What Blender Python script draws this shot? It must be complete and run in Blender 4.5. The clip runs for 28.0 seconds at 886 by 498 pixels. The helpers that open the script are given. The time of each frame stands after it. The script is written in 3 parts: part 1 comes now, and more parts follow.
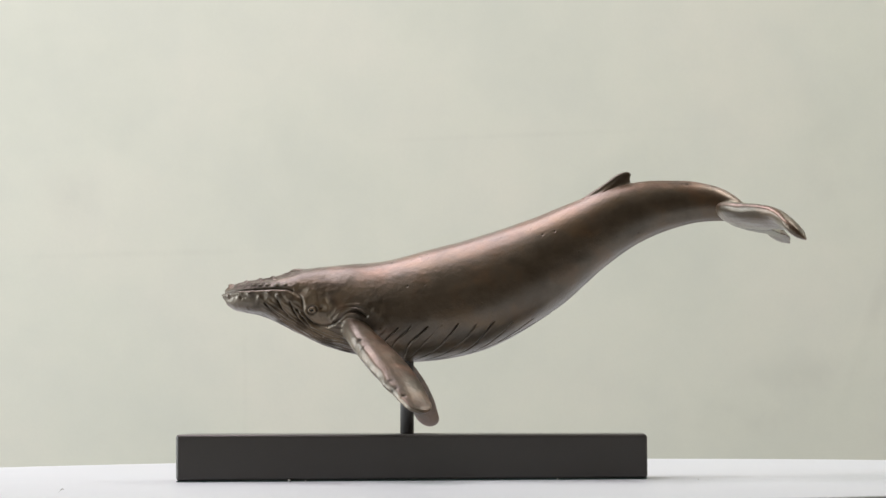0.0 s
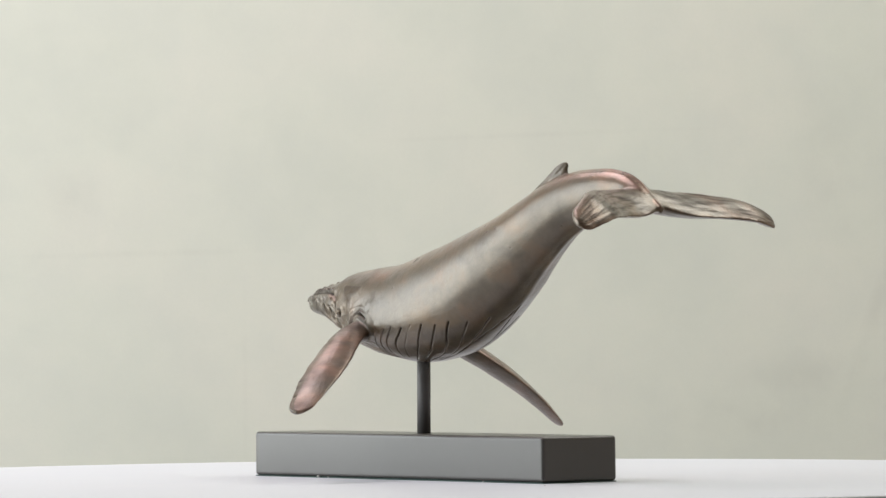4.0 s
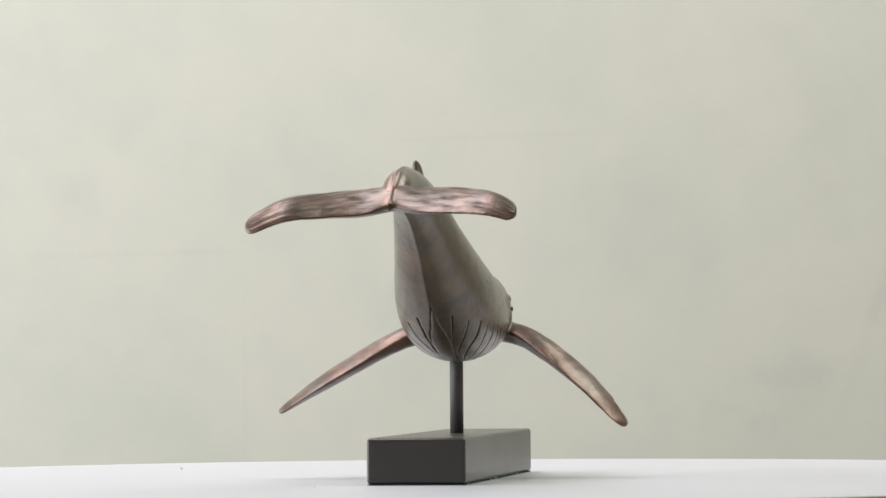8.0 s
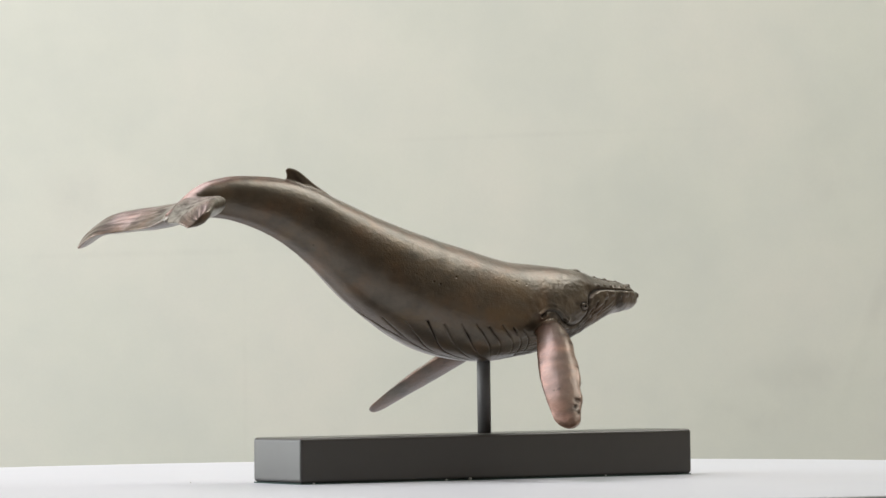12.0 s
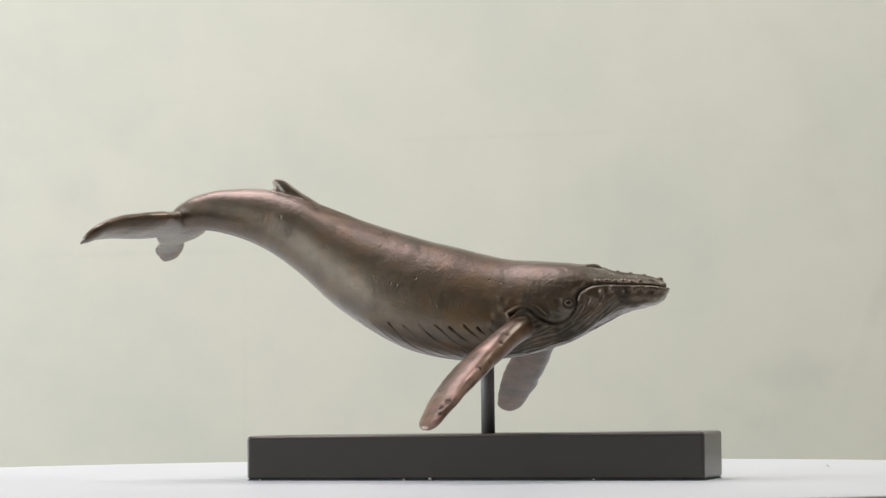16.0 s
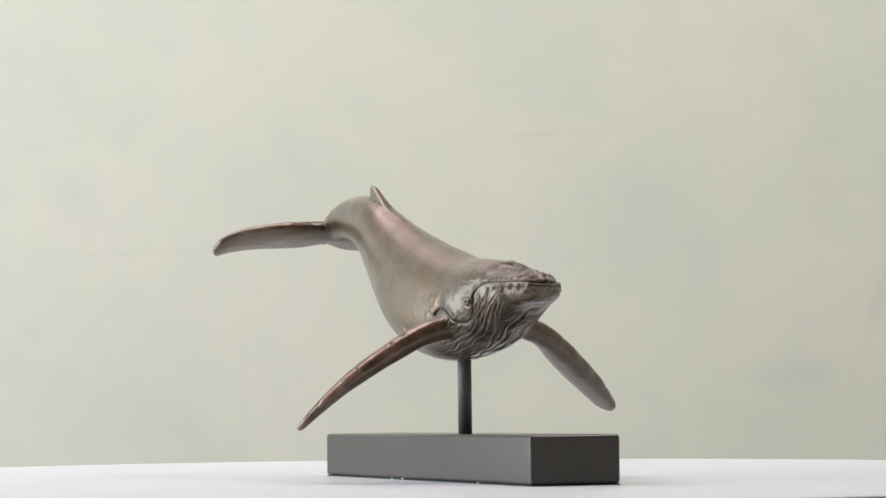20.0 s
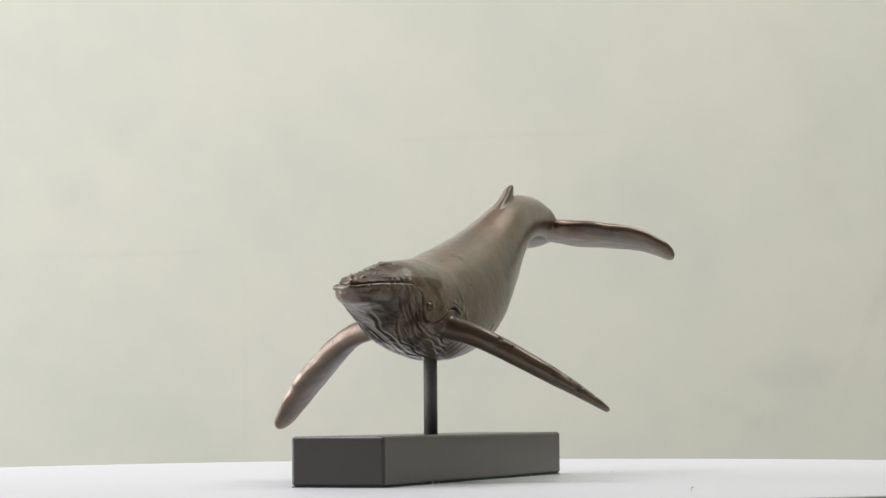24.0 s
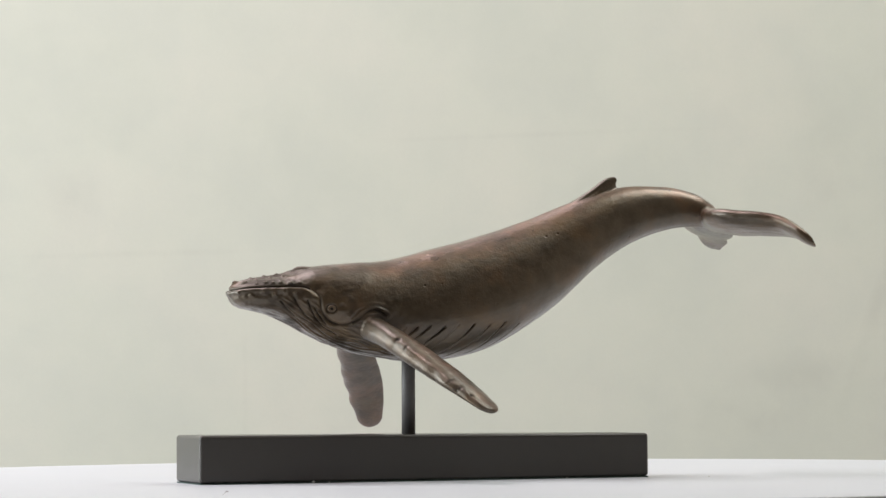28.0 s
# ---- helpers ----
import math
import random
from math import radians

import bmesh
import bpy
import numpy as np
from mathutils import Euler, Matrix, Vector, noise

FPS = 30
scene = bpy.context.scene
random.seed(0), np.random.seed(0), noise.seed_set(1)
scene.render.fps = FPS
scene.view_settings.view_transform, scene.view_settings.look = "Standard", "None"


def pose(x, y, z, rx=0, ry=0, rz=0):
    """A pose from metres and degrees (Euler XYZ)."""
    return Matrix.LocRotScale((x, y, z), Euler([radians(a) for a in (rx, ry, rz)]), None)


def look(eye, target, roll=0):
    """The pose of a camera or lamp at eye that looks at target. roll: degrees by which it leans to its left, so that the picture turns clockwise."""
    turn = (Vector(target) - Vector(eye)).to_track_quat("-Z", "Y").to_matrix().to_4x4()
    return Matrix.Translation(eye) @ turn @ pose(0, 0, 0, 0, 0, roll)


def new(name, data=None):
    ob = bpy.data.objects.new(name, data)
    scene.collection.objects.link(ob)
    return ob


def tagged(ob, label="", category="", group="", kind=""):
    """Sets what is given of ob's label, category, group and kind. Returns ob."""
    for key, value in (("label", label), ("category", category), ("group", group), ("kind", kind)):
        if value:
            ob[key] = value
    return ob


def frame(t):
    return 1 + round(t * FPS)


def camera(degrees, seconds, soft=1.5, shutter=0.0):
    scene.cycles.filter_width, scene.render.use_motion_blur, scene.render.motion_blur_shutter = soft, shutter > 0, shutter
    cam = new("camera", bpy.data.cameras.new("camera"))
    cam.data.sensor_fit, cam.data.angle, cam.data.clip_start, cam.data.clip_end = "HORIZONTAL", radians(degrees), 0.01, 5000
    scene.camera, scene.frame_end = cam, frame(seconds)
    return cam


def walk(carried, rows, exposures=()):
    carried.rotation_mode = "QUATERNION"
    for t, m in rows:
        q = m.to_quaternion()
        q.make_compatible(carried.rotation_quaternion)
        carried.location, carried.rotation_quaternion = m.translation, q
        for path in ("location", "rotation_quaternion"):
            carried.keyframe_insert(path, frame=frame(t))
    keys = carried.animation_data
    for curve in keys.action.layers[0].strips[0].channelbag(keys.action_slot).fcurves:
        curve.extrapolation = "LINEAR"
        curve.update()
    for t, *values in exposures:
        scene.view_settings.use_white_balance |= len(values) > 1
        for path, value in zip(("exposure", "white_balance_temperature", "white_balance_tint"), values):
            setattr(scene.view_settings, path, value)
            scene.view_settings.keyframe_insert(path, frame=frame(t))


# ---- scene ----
from mathutils.bvhtree import BVHTree

# ---- camera: stands still on its stand, the lens level with the little plinth ----
cam = camera(16.986, 28.0, soft=1.5)
EYE = Vector((0.0, -1.9171, 0.0549))
YAW, PITCH, ROLL = radians(0.0772), radians(2.7781), -0.4703
AIM = EYE + Vector((-math.sin(YAW) * math.cos(PITCH), math.cos(YAW) * math.cos(PITCH), math.sin(PITCH)))
walk(cam, [(0.0, look(EYE, AIM, ROLL)), (28.0, look(EYE, AIM, ROLL))])

# ---- light: soft daylight through a large window to the camera's left and a roof window above it ----
scene.view_settings.exposure = 0.0
world = bpy.data.worlds.new("sky")
scene.world = world
world.use_nodes = True
sky = world.node_tree.nodes.new("ShaderNodeTexSky")
sky.sky_type, sky.sun_disc = "NISHITA", False
sky.sun_elevation, sky.sun_rotation = radians(40), radians(200)
world.node_tree.links.new(sky.outputs[0], world.node_tree.nodes["Background"].inputs[0])
world.node_tree.nodes["Background"].inputs[1].default_value = 0.1

WIN_Y0, WIN_Y1, WIN_Z0, WIN_Z1 = -1.15, 1.35, -0.25, 1.55
# roof windows: (x0, x1, y0, y1, power, colour); unseen, placed for the highlights on the bronze; the one towards the
# window wall is tinted rosy for the pink along the back
ROOF_WINDOWS = ((-1.40, -0.25, -0.40, 1.45, 41, (1.0, 0.84, 0.855)), (0.70, 1.80, -0.20, 1.30, 31, (1.0, 0.98, 0.88)))
ROOM_X0, ROOM_X1, ROOM_Y0, ROOM_Y1 = -2.35, 2.70, -3.00, 2.25
FLOOR_Z, CEIL_Z = -0.92, 2.10


def area(name, m, sx, sy, power, colour):
    lamp = bpy.data.lights.new(name, "AREA")
    lamp.shape, lamp.size, lamp.size_y, lamp.energy, lamp.color = "RECTANGLE", sx, sy, power, colour
    ob = new(name, lamp)
    ob.matrix_world = m
    return ob


window_light = area("window_light", look((ROOM_X0 - 0.02, (WIN_Y0 + WIN_Y1) / 2, (WIN_Z0 + WIN_Z1) / 2),
                                         (0, (WIN_Y0 + WIN_Y1) / 2, (WIN_Z0 + WIN_Z1) / 2)),
                    WIN_Y1 - WIN_Y0, WIN_Z1 - WIN_Z0, 69, (0.95, 0.995, 1.0))
for rx0, rx1, ry0, ry1, power, tint in ROOF_WINDOWS:
    area("roof_window_light", look(((rx0 + rx1) / 2, (ry0 + ry1) / 2, CEIL_Z + 0.02), ((rx0 + rx1) / 2, (ry0 + ry1) / 2 + 0.0001, 0)), rx1 - rx0, ry1 - ry0, power, tint)


# ---- materials ----
def material(name):
    m = bpy.data.materials.new(name)
    m.use_nodes = True
    return m, m.node_tree.nodes, m.node_tree.links, m.node_tree.nodes["Principled BSDF"]


def noise_tex(nodes, links, scale, detail=4.0, rough=0.55, stretch=None):
    co = nodes.new("ShaderNodeTexCoord")
    n = nodes.new("ShaderNodeTexNoise")
    n.inputs["Scale"].default_value, n.inputs["Detail"].default_value, n.inputs["Roughness"].default_value = scale, detail, rough
    if stretch:
        mp = nodes.new("ShaderNodeMapping")
        mp.inputs["Scale"].default_value = stretch
        links.new(co.outputs["Object"], mp.inputs[0])
        links.new(mp.outputs[0], n.inputs["Vector"])
    else:
        links.new(co.outputs["Object"], n.inputs["Vector"])
    return n.outputs["Fac"]


def ramp(nodes, links, fac, stops):
    r = nodes.new("ShaderNodeValToRGB")
    while len(r.color_ramp.elements) < len(stops):
        r.color_ramp.elements.new(0.5)
    for e, (at, c) in zip(r.color_ramp.elements, stops):
        e.position, e.color = at, (*c, 1) if len(c) == 3 else c
    links.new(fac, r.inputs[0])
    return r.outputs[0]


def mix(nodes, links, fac, a, b):
    m = nodes.new("ShaderNodeMix")
    m.data_type = "RGBA"
    for sock, val in ((m.inputs["Factor"], fac), (m.inputs["A"], a), (m.inputs["B"], b)):
        if isinstance(val, (int, float, tuple)):
            sock.default_value = val
        else:
            links.new(val, sock)
    return m.outputs["Result"]


def span(nodes, links, val, a, b, c=0.0, d=1.0):
    r = nodes.new("ShaderNodeMapRange")
    for i, v in enumerate((a, b, c, d)):
        r.inputs[i + 1].default_value = v
    links.new(val, r.inputs[0])
    return r.outputs[0]


def bump(nodes, links, bsdf, height, strength, distance, normal=None):
    b = nodes.new("ShaderNodeBump")
    b.inputs["Strength"].default_value, b.inputs["Distance"].default_value = strength, distance
    links.new(height, b.inputs["Height"])
    if normal:
        links.new(normal, b.inputs["Normal"])
    links.new(b.outputs[0], bsdf.inputs["Normal"])
    return b.outputs[0]


def bronze_material():
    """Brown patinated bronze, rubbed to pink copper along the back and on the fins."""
    m, n, l, b = material("bronze")
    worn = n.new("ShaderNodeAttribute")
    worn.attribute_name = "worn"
    shade_and_stain = n.new("ShaderNodeAttribute")
    shade_and_stain.attribute_name = "shade_and_stain"
    blotch = noise_tex(n, l, 42, 5, 0.6)
    fine = noise_tex(n, l, 420, 4, 0.6)
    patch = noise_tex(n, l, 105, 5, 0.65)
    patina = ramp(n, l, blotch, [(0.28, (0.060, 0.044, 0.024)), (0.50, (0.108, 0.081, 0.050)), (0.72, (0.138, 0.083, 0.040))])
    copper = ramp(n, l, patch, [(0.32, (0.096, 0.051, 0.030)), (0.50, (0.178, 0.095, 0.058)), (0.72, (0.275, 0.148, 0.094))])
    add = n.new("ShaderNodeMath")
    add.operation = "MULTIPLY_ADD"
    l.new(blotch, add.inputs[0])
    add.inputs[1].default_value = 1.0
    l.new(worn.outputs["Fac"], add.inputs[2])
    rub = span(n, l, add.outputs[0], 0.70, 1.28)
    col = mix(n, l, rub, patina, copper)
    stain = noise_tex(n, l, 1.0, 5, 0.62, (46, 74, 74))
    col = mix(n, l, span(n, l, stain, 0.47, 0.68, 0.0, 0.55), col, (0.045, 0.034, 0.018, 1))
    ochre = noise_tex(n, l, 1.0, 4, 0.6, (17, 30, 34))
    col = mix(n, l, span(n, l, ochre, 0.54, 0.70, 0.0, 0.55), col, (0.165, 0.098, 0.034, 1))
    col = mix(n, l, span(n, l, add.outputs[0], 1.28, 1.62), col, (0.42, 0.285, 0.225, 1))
    # painted crease and underside shade, grime and fin stains all go towards black here
    col = mix(n, l, shade_and_stain.outputs["Fac"], col, (0.018, 0.015, 0.012, 1))
    l.new(col, b.inputs["Base Color"])
    b.inputs["Metallic"].default_value, b.inputs["Specular IOR Level"].default_value = 0.50, 0.60
    # a thin coat of wax, thinner and duller where painted shade and dry grime darken the colour; rubbed metal is
    # smoother
    b.inputs["Coat Roughness"].default_value = 0.31
    l.new(span(n, l, shade_and_stain.outputs["Fac"], 0.0, 0.6, 0.76, 0.05), b.inputs["Coat Weight"])
    dull = n.new("ShaderNodeMath")
    dull.operation = "MULTIPLY_ADD"
    l.new(shade_and_stain.outputs["Fac"], dull.inputs[0])
    dull.inputs[1].default_value = 0.35
    l.new(span(n, l, patch, 0.30, 0.70, 0.29, 0.46), dull.inputs[2])
    smooth = n.new("ShaderNodeMath")
    smooth.operation = "MULTIPLY_ADD"
    l.new(rub, smooth.inputs[0])
    smooth.inputs[1].default_value = -0.07
    l.new(dull.outputs[0], smooth.inputs[2])
    l.new(smooth.outputs[0], b.inputs["Roughness"])
    first = bump(n, l, b, noise_tex(n, l, 150, 3, 0.55), 0.09, 0.0014)
    second = bump(n, l, b, noise_tex(n, l, 1.0, 5, 0.65, (330, 380, 380)), 0.08, 0.0006, first)
    third = bump(n, l, b, fine, 0.45, 0.0006, second)
    bump(n, l, b, noise_tex(n, l, 800, 2, 0.6), 0.45, 0.0004, third)
    return m


def plain(name, colour, rough, metal=0.0, scale=60, vary=0.12, relief=0.05, depth=0.0005, tone=None):
    """A surface whose colour wanders a little at a large and a small scale."""
    m, n, l, b = material(name)
    big, small = noise_tex(n, l, scale, 3), noise_tex(n, l, scale * 9, 4)
    lo = tuple(c * (1 - vary) for c in colour)
    hi = tone or tuple(min(1, c * (1 + vary)) for c in colour)
    c1 = ramp(n, l, big, [(0.3, lo), (0.7, hi)])
    c2 = ramp(n, l, small, [(0.3, lo), (0.7, hi)])
    l.new(mix(n, l, 0.4, c1, c2), b.inputs["Base Color"])
    b.inputs["Metallic"].default_value = metal
    l.new(span(n, l, big, 0.1, 0.9, rough * 0.82, rough * 1.18), b.inputs["Roughness"])
    bump(n, l, b, small, relief, depth)
    return m


def canvas_material():
    """Hand-dyed canvas: cloudy beige and grey-green, with a few old stains, a seam, and creases whose shade is put into
    the colour (x, z, size across, size up, slant, how strong).
    """
    m, n, l, b = material("mottled_canvas")
    cloud, cloud2, weave = noise_tex(n, l, 3.4, 5, 0.6), noise_tex(n, l, 10.0, 4, 0.6), noise_tex(n, l, 1.0, 3, 0.6, (240, 240, 240))
    tone = ramp(n, l, cloud, [(0.30, (0.581, 0.620, 0.553)), (0.50, (0.629, 0.662, 0.588)), (0.70, (0.657, 0.674, 0.602))])
    tone = mix(n, l, span(n, l, cloud2, 0.40, 0.72, 0.0, 0.45), tone, (0.576, 0.612, 0.562, 1))
    tone = mix(n, l, span(n, l, weave, 0.3, 0.7, 0.0, 0.10), tone, (0.545, 0.57, 0.505, 1))
    for x, z, wide, high, slant, strong in ((0.47, 0.070, 0.110, 0.045, 0.0, 0.36), (0.40, 0.020, 0.12, 0.03, 0.0, 0.30), (0.56, 0.14, 0.016, 0.12, -0.32, 0.40), (0.50, 0.36, 0.05, 0.14, 0.2, 0.22),
                                            (-0.268, 0.07, 0.005, 0.16, 0.0, 0.20), (-0.40, 0.242, 0.20, 0.006, 0.02, 0.22), (0.10, 0.395, 0.30, 0.005, 0.03, 0.16), (-0.50, 0.32, 0.05, 0.05, 0.0, 0.22)):
        co = n.new("ShaderNodeTexCoord")
        mp = n.new("ShaderNodeMapping")
        mp.vector_type = "TEXTURE"
        mp.inputs["Location"].default_value = (x, 2.0, z)
        mp.inputs["Rotation"].default_value = (0, -slant, 0)
        mp.inputs["Scale"].default_value = (wide, 1.0, high)
        l.new(co.outputs["Object"], mp.inputs[0])
        ball = n.new("ShaderNodeTexGradient")
        ball.gradient_type = "SPHERICAL"
        l.new(mp.outputs[0], ball.inputs[0])
        blot = n.new("ShaderNodeMath")
        blot.operation = "MULTIPLY"
        l.new(span(n, l, ball.outputs["Fac"], 0.0, 0.8, 0.0, strong), blot.inputs[0])
        l.new(span(n, l, cloud2, 0.30, 0.60), blot.inputs[1])
        tone = mix(n, l, blot.outputs[0], tone, (0.51, 0.532, 0.48, 1))
    l.new(tone, b.inputs["Base Color"])
    b.inputs["Roughness"].default_value = 0.9
    bump(n, l, b, weave, 0.10, 0.0008)
    return m


BRONZE = bronze_material()
EYE_GLOSS = plain("dark_eye", (0.02, 0.016, 0.013), 0.25, 0.6, 300)
PLINTH_BLACK = plain("satin_black_paint", (0.052, 0.048, 0.0425), 0.31, 0.0, 9, 0.05, 0.0, 0.0001)
ROD_STEEL = plain("blackened_steel", (0.118, 0.115, 0.112), 0.55, 0.0, 120, 0.15, 0.05, 0.0003)
PLINTH_BLACK.node_tree.nodes["Principled BSDF"].inputs["IOR"].default_value = 1.58
FELT = plain("green_felt", (0.045, 0.085, 0.075), 0.95, 0.0, 300, 0.4, 0.6, 0.0006)
TABLE_WHITE = plain("white_laminate", (0.590, 0.632, 0.675), 0.42, 0.0, 7, 0.02, 0.02, 0.0003)
CRUMB = plain("grey_crumb", (0.20, 0.185, 0.17), 0.9, 0.0, 900, 0.3, 0.4, 0.0003)
LINT = plain("pale_lint", (0.60, 0.60, 0.57), 0.9, 0.0, 900, 0.2, 0.4, 0.0003)
CANVAS = canvas_material()
WALL_PAINT = plain("grey_wall_paint", (0.55, 0.545, 0.53), 0.85, 0.0, 3, 0.06, 0.1, 0.001)
WARM_PAINT = plain("cream_wall_paint", (0.50, 0.435, 0.36), 0.85, 0.0, 3, 0.06, 0.1, 0.001)
DARK_PAINT = plain("brown_wall_paint", (0.125, 0.085, 0.060), 0.85, 0.0, 3, 0.06, 0.1, 0.001)
FLOOR_WOOD = plain("dark_floor", (0.18, 0.15, 0.12), 0.6, 0.0, 5, 0.2, 0.1, 0.001)
CEIL_PAINT = plain("ceiling_paint", (0.45, 0.44, 0.42), 0.9, 0.0, 3, 0.04, 0.1, 0.001)


# ---- small builders ----
def link_mesh(name, bm, mat, parent=None, smooth=True):
    me = bpy.data.meshes.new(name)
    bmesh.ops.recalc_face_normals(bm, faces=bm.faces)
    bm.to_mesh(me)
    bm.free()
    if smooth:
        me.shade_smooth()
    me.materials.append(mat)
    ob = new(name, me)
    if parent:
        ob.parent = parent
    return ob


def part(name, bm, mat, parent, label="", smooth=True):
    ob = link_mesh(name, bm, mat, parent, smooth)
    if label:
        tagged(ob, label)
    return ob


def box_bm(x0, x1, y0, y1, z0, z1, bevel=0.0, segments=3):
    bm = bmesh.new()
    bmesh.ops.create_cube(bm, size=1, matrix=Matrix.Translation(((x0 + x1) / 2, (y0 + y1) / 2, (z0 + z1) / 2)) @ Matrix.Diagonal((x1 - x0, y1 - y0, z1 - z0, 1)))
    if bevel:
        bmesh.ops.bevel(bm, geom=bm.edges[:], offset=bevel, segments=segments, profile=0.5, affect="EDGES")
    return bm


def turned_bm(profile, n=96, cx=0.0, cy=0.0):
    """A body of revolution about a vertical line: (radius, height) from the top centre down."""
    bm = bmesh.new()
    rings = []
    for r, z in profile:
        rings.append([bm.verts.new((cx + r * math.cos(a), cy + r * math.sin(a), z)) for a in (2 * math.pi * k / n for k in range(n))])
    for a, b in zip(rings, rings[1:]):
        for k in range(n):
            bm.faces.new((a[k], b[k], b[(k + 1) % n], a[(k + 1) % n]))
    bm.faces.new(rings[0])
    bm.faces.new(rings[-1])
    return bm


def smooth_curve(xs, ys, at):
    """A monotone-friendly cubic (Catmull-Rom with finite differences) through the knots."""
    xs, ys, at = np.asarray(xs, float), np.asarray(ys, float), np.asarray(at, float)
    d = np.gradient(ys, xs)
    i = np.clip(np.searchsorted(xs, at) - 1, 0, len(xs) - 2)
    h = xs[i + 1] - xs[i]
    t = np.clip((at - xs[i]) / h, 0, 1)
    return ((1 + 2 * t) * (1 - t) ** 2 * ys[i] + t * (1 - t) ** 2 * h * d[i] + t * t * (3 - 2 * t) * ys[i + 1] + t * t * (t - 1) * h * d[i + 1])


# ---- the room round the turntable ----
def room():
    t = 0.12
    floor = tagged(link_mesh("floor", box_bm(ROOM_X0 - t, ROOM_X1 + t, ROOM_Y0 - t, ROOM_Y1 + t, FLOOR_Z - 0.1, FLOOR_Z), FLOOR_WOOD, smooth=False),
                   "dark plain wooden floor under the pedestal", "floor", kind="structure")
    top = bmesh.new()
    (ax0, ax1, ay0, ay1), (bx0, bx1, by0, by1) = (r[:4] for r in ROOF_WINDOWS)
    lo, hi = ROOM_Y0 - t, ROOM_Y1 + t
    for x0, x1, y0, y1 in ((ROOM_X0 - t, ax0, lo, hi), (ax0, ax1, lo, ay0), (ax0, ax1, ay1, hi), (ax1, bx0, lo, hi), (bx0, bx1, lo, by0), (bx0, bx1, by1, hi), (bx1, ROOM_X1 + t, lo, hi)):
        bmesh.ops.create_cube(top, size=1, matrix=Matrix.Translation(((x0 + x1) / 2, (y0 + y1) / 2, CEIL_Z + 0.05)) @ Matrix.Diagonal((x1 - x0, y1 - y0, 0.1, 1)))
    tagged(link_mesh("ceiling", top, CEIL_PAINT, smooth=False), "plain painted ceiling with two roof windows", "ceiling", kind="structure")
    walls = (("wall_east", (ROOM_X1, ROOM_X1 + t, ROOM_Y0, ROOM_Y1)), ("wall_south", (ROOM_X0 - t, ROOM_X1 + t, ROOM_Y0 - t, ROOM_Y0)),
             ("wall_north", (ROOM_X0 - t, ROOM_X1 + t, ROOM_Y1, ROOM_Y1 + t)))
    for name, (x0, x1, y0, y1) in walls:
        tagged(link_mesh(name, box_bm(x0, x1, y0, y1, FLOOR_Z, CEIL_Z), {"wall_south": DARK_PAINT, "wall_east": WARM_PAINT, "wall_north": WALL_PAINT}[name], smooth=False), {"wall_south": "plain brown painted wall of the room", "wall_east": "plain cream painted wall of the room", "wall_north": "plain grey wall behind the canvas"}[name], "wall", kind="structure")
    west = bmesh.new()
    for y0, y1, z0, z1 in ((ROOM_Y0, WIN_Y0, FLOOR_Z, CEIL_Z), (WIN_Y1, ROOM_Y1, FLOOR_Z, CEIL_Z), (WIN_Y0, WIN_Y1, FLOOR_Z, WIN_Z0), (WIN_Y0, WIN_Y1, WIN_Z1, CEIL_Z)):
        bmesh.ops.create_cube(west, size=1, matrix=Matrix.Translation((ROOM_X0 - t / 2, (y0 + y1) / 2, (z0 + z1) / 2)) @ Matrix.Diagonal((t, y1 - y0, z1 - z0, 1)))
    tagged(link_mesh("wall_west", west, WALL_PAINT, smooth=False), "plain grey wall with a large window opening", "wall", kind="structure")


def backdrop():
    """A canvas hanging straight behind the turntable."""
    bm = box_bm(-2.20, 2.30, 2.00, 2.004, FLOOR_Z, 2.00)
    tagged(link_mesh("backdrop", bm, CANVAS, smooth=False), "hanging mottled beige-grey canvas backdrop", "backdrop", kind="structure")


# ---- the turntable ----
TABLE_R, TABLE_Z = 0.470, -0.0006


def table_height(r):
    """The disc is flat under the plinth and rises by two millimetres towards its rim."""
    return TABLE_Z + 0.0193 * max(0.0, r - 0.14) ** 2


def pedestal():
    ob = link_mesh("pedestal", turned_bm([(0.20, -0.026), (0.205, -0.03), (0.205, FLOOR_Z + 0.03), (0.26, FLOOR_Z + 0.02), (0.26, FLOOR_Z)]), WALL_PAINT)
    tagged(ob, "plain round grey pedestal under the white turntable", "pedestal")


def turntable():
    top = new("turntable")
    tagged(top, "round white laminate turntable top, slowly turning", "turntable")
    r, rim = TABLE_R, table_height(TABLE_R)
    part("disc", turned_bm([(q, table_height(q)) for q in (0.01, 0.14, 0.18, 0.22, 0.26, 0.30, 0.34, 0.38, 0.42, 0.45)] + [(r - 0.0015, rim), (r - 0.0004, rim - 0.0004), (r, rim - 0.0015), (r, rim - 0.0165), (r - 0.0015, rim - 0.018), (0.12, TABLE_Z - 0.018)], 192), TABLE_WHITE, top)
    bearing = part("bearing", turned_bm([(0.12, TABLE_Z - 0.018), (0.12, -0.026)], 64), ROD_STEEL, top)
    bearing.data.shade_flat()
    return top


def crumb(x, y, size, mat, seed, name="crumb"):
    rnd = random.Random(seed)
    bm = bmesh.new()
    bmesh.ops.create_icosphere(bm, subdivisions=2, radius=size)
    for v in bm.verts:
        v.co *= 0.75 + 0.5 * rnd.random()
        v.co.z *= 0.8
    low = min(v.co.z for v in bm.verts)
    for v in bm.verts:
        v.co += Vector((x, y, table_height(math.hypot(x, y)) - low))
    return link_mesh(name, bm, mat)


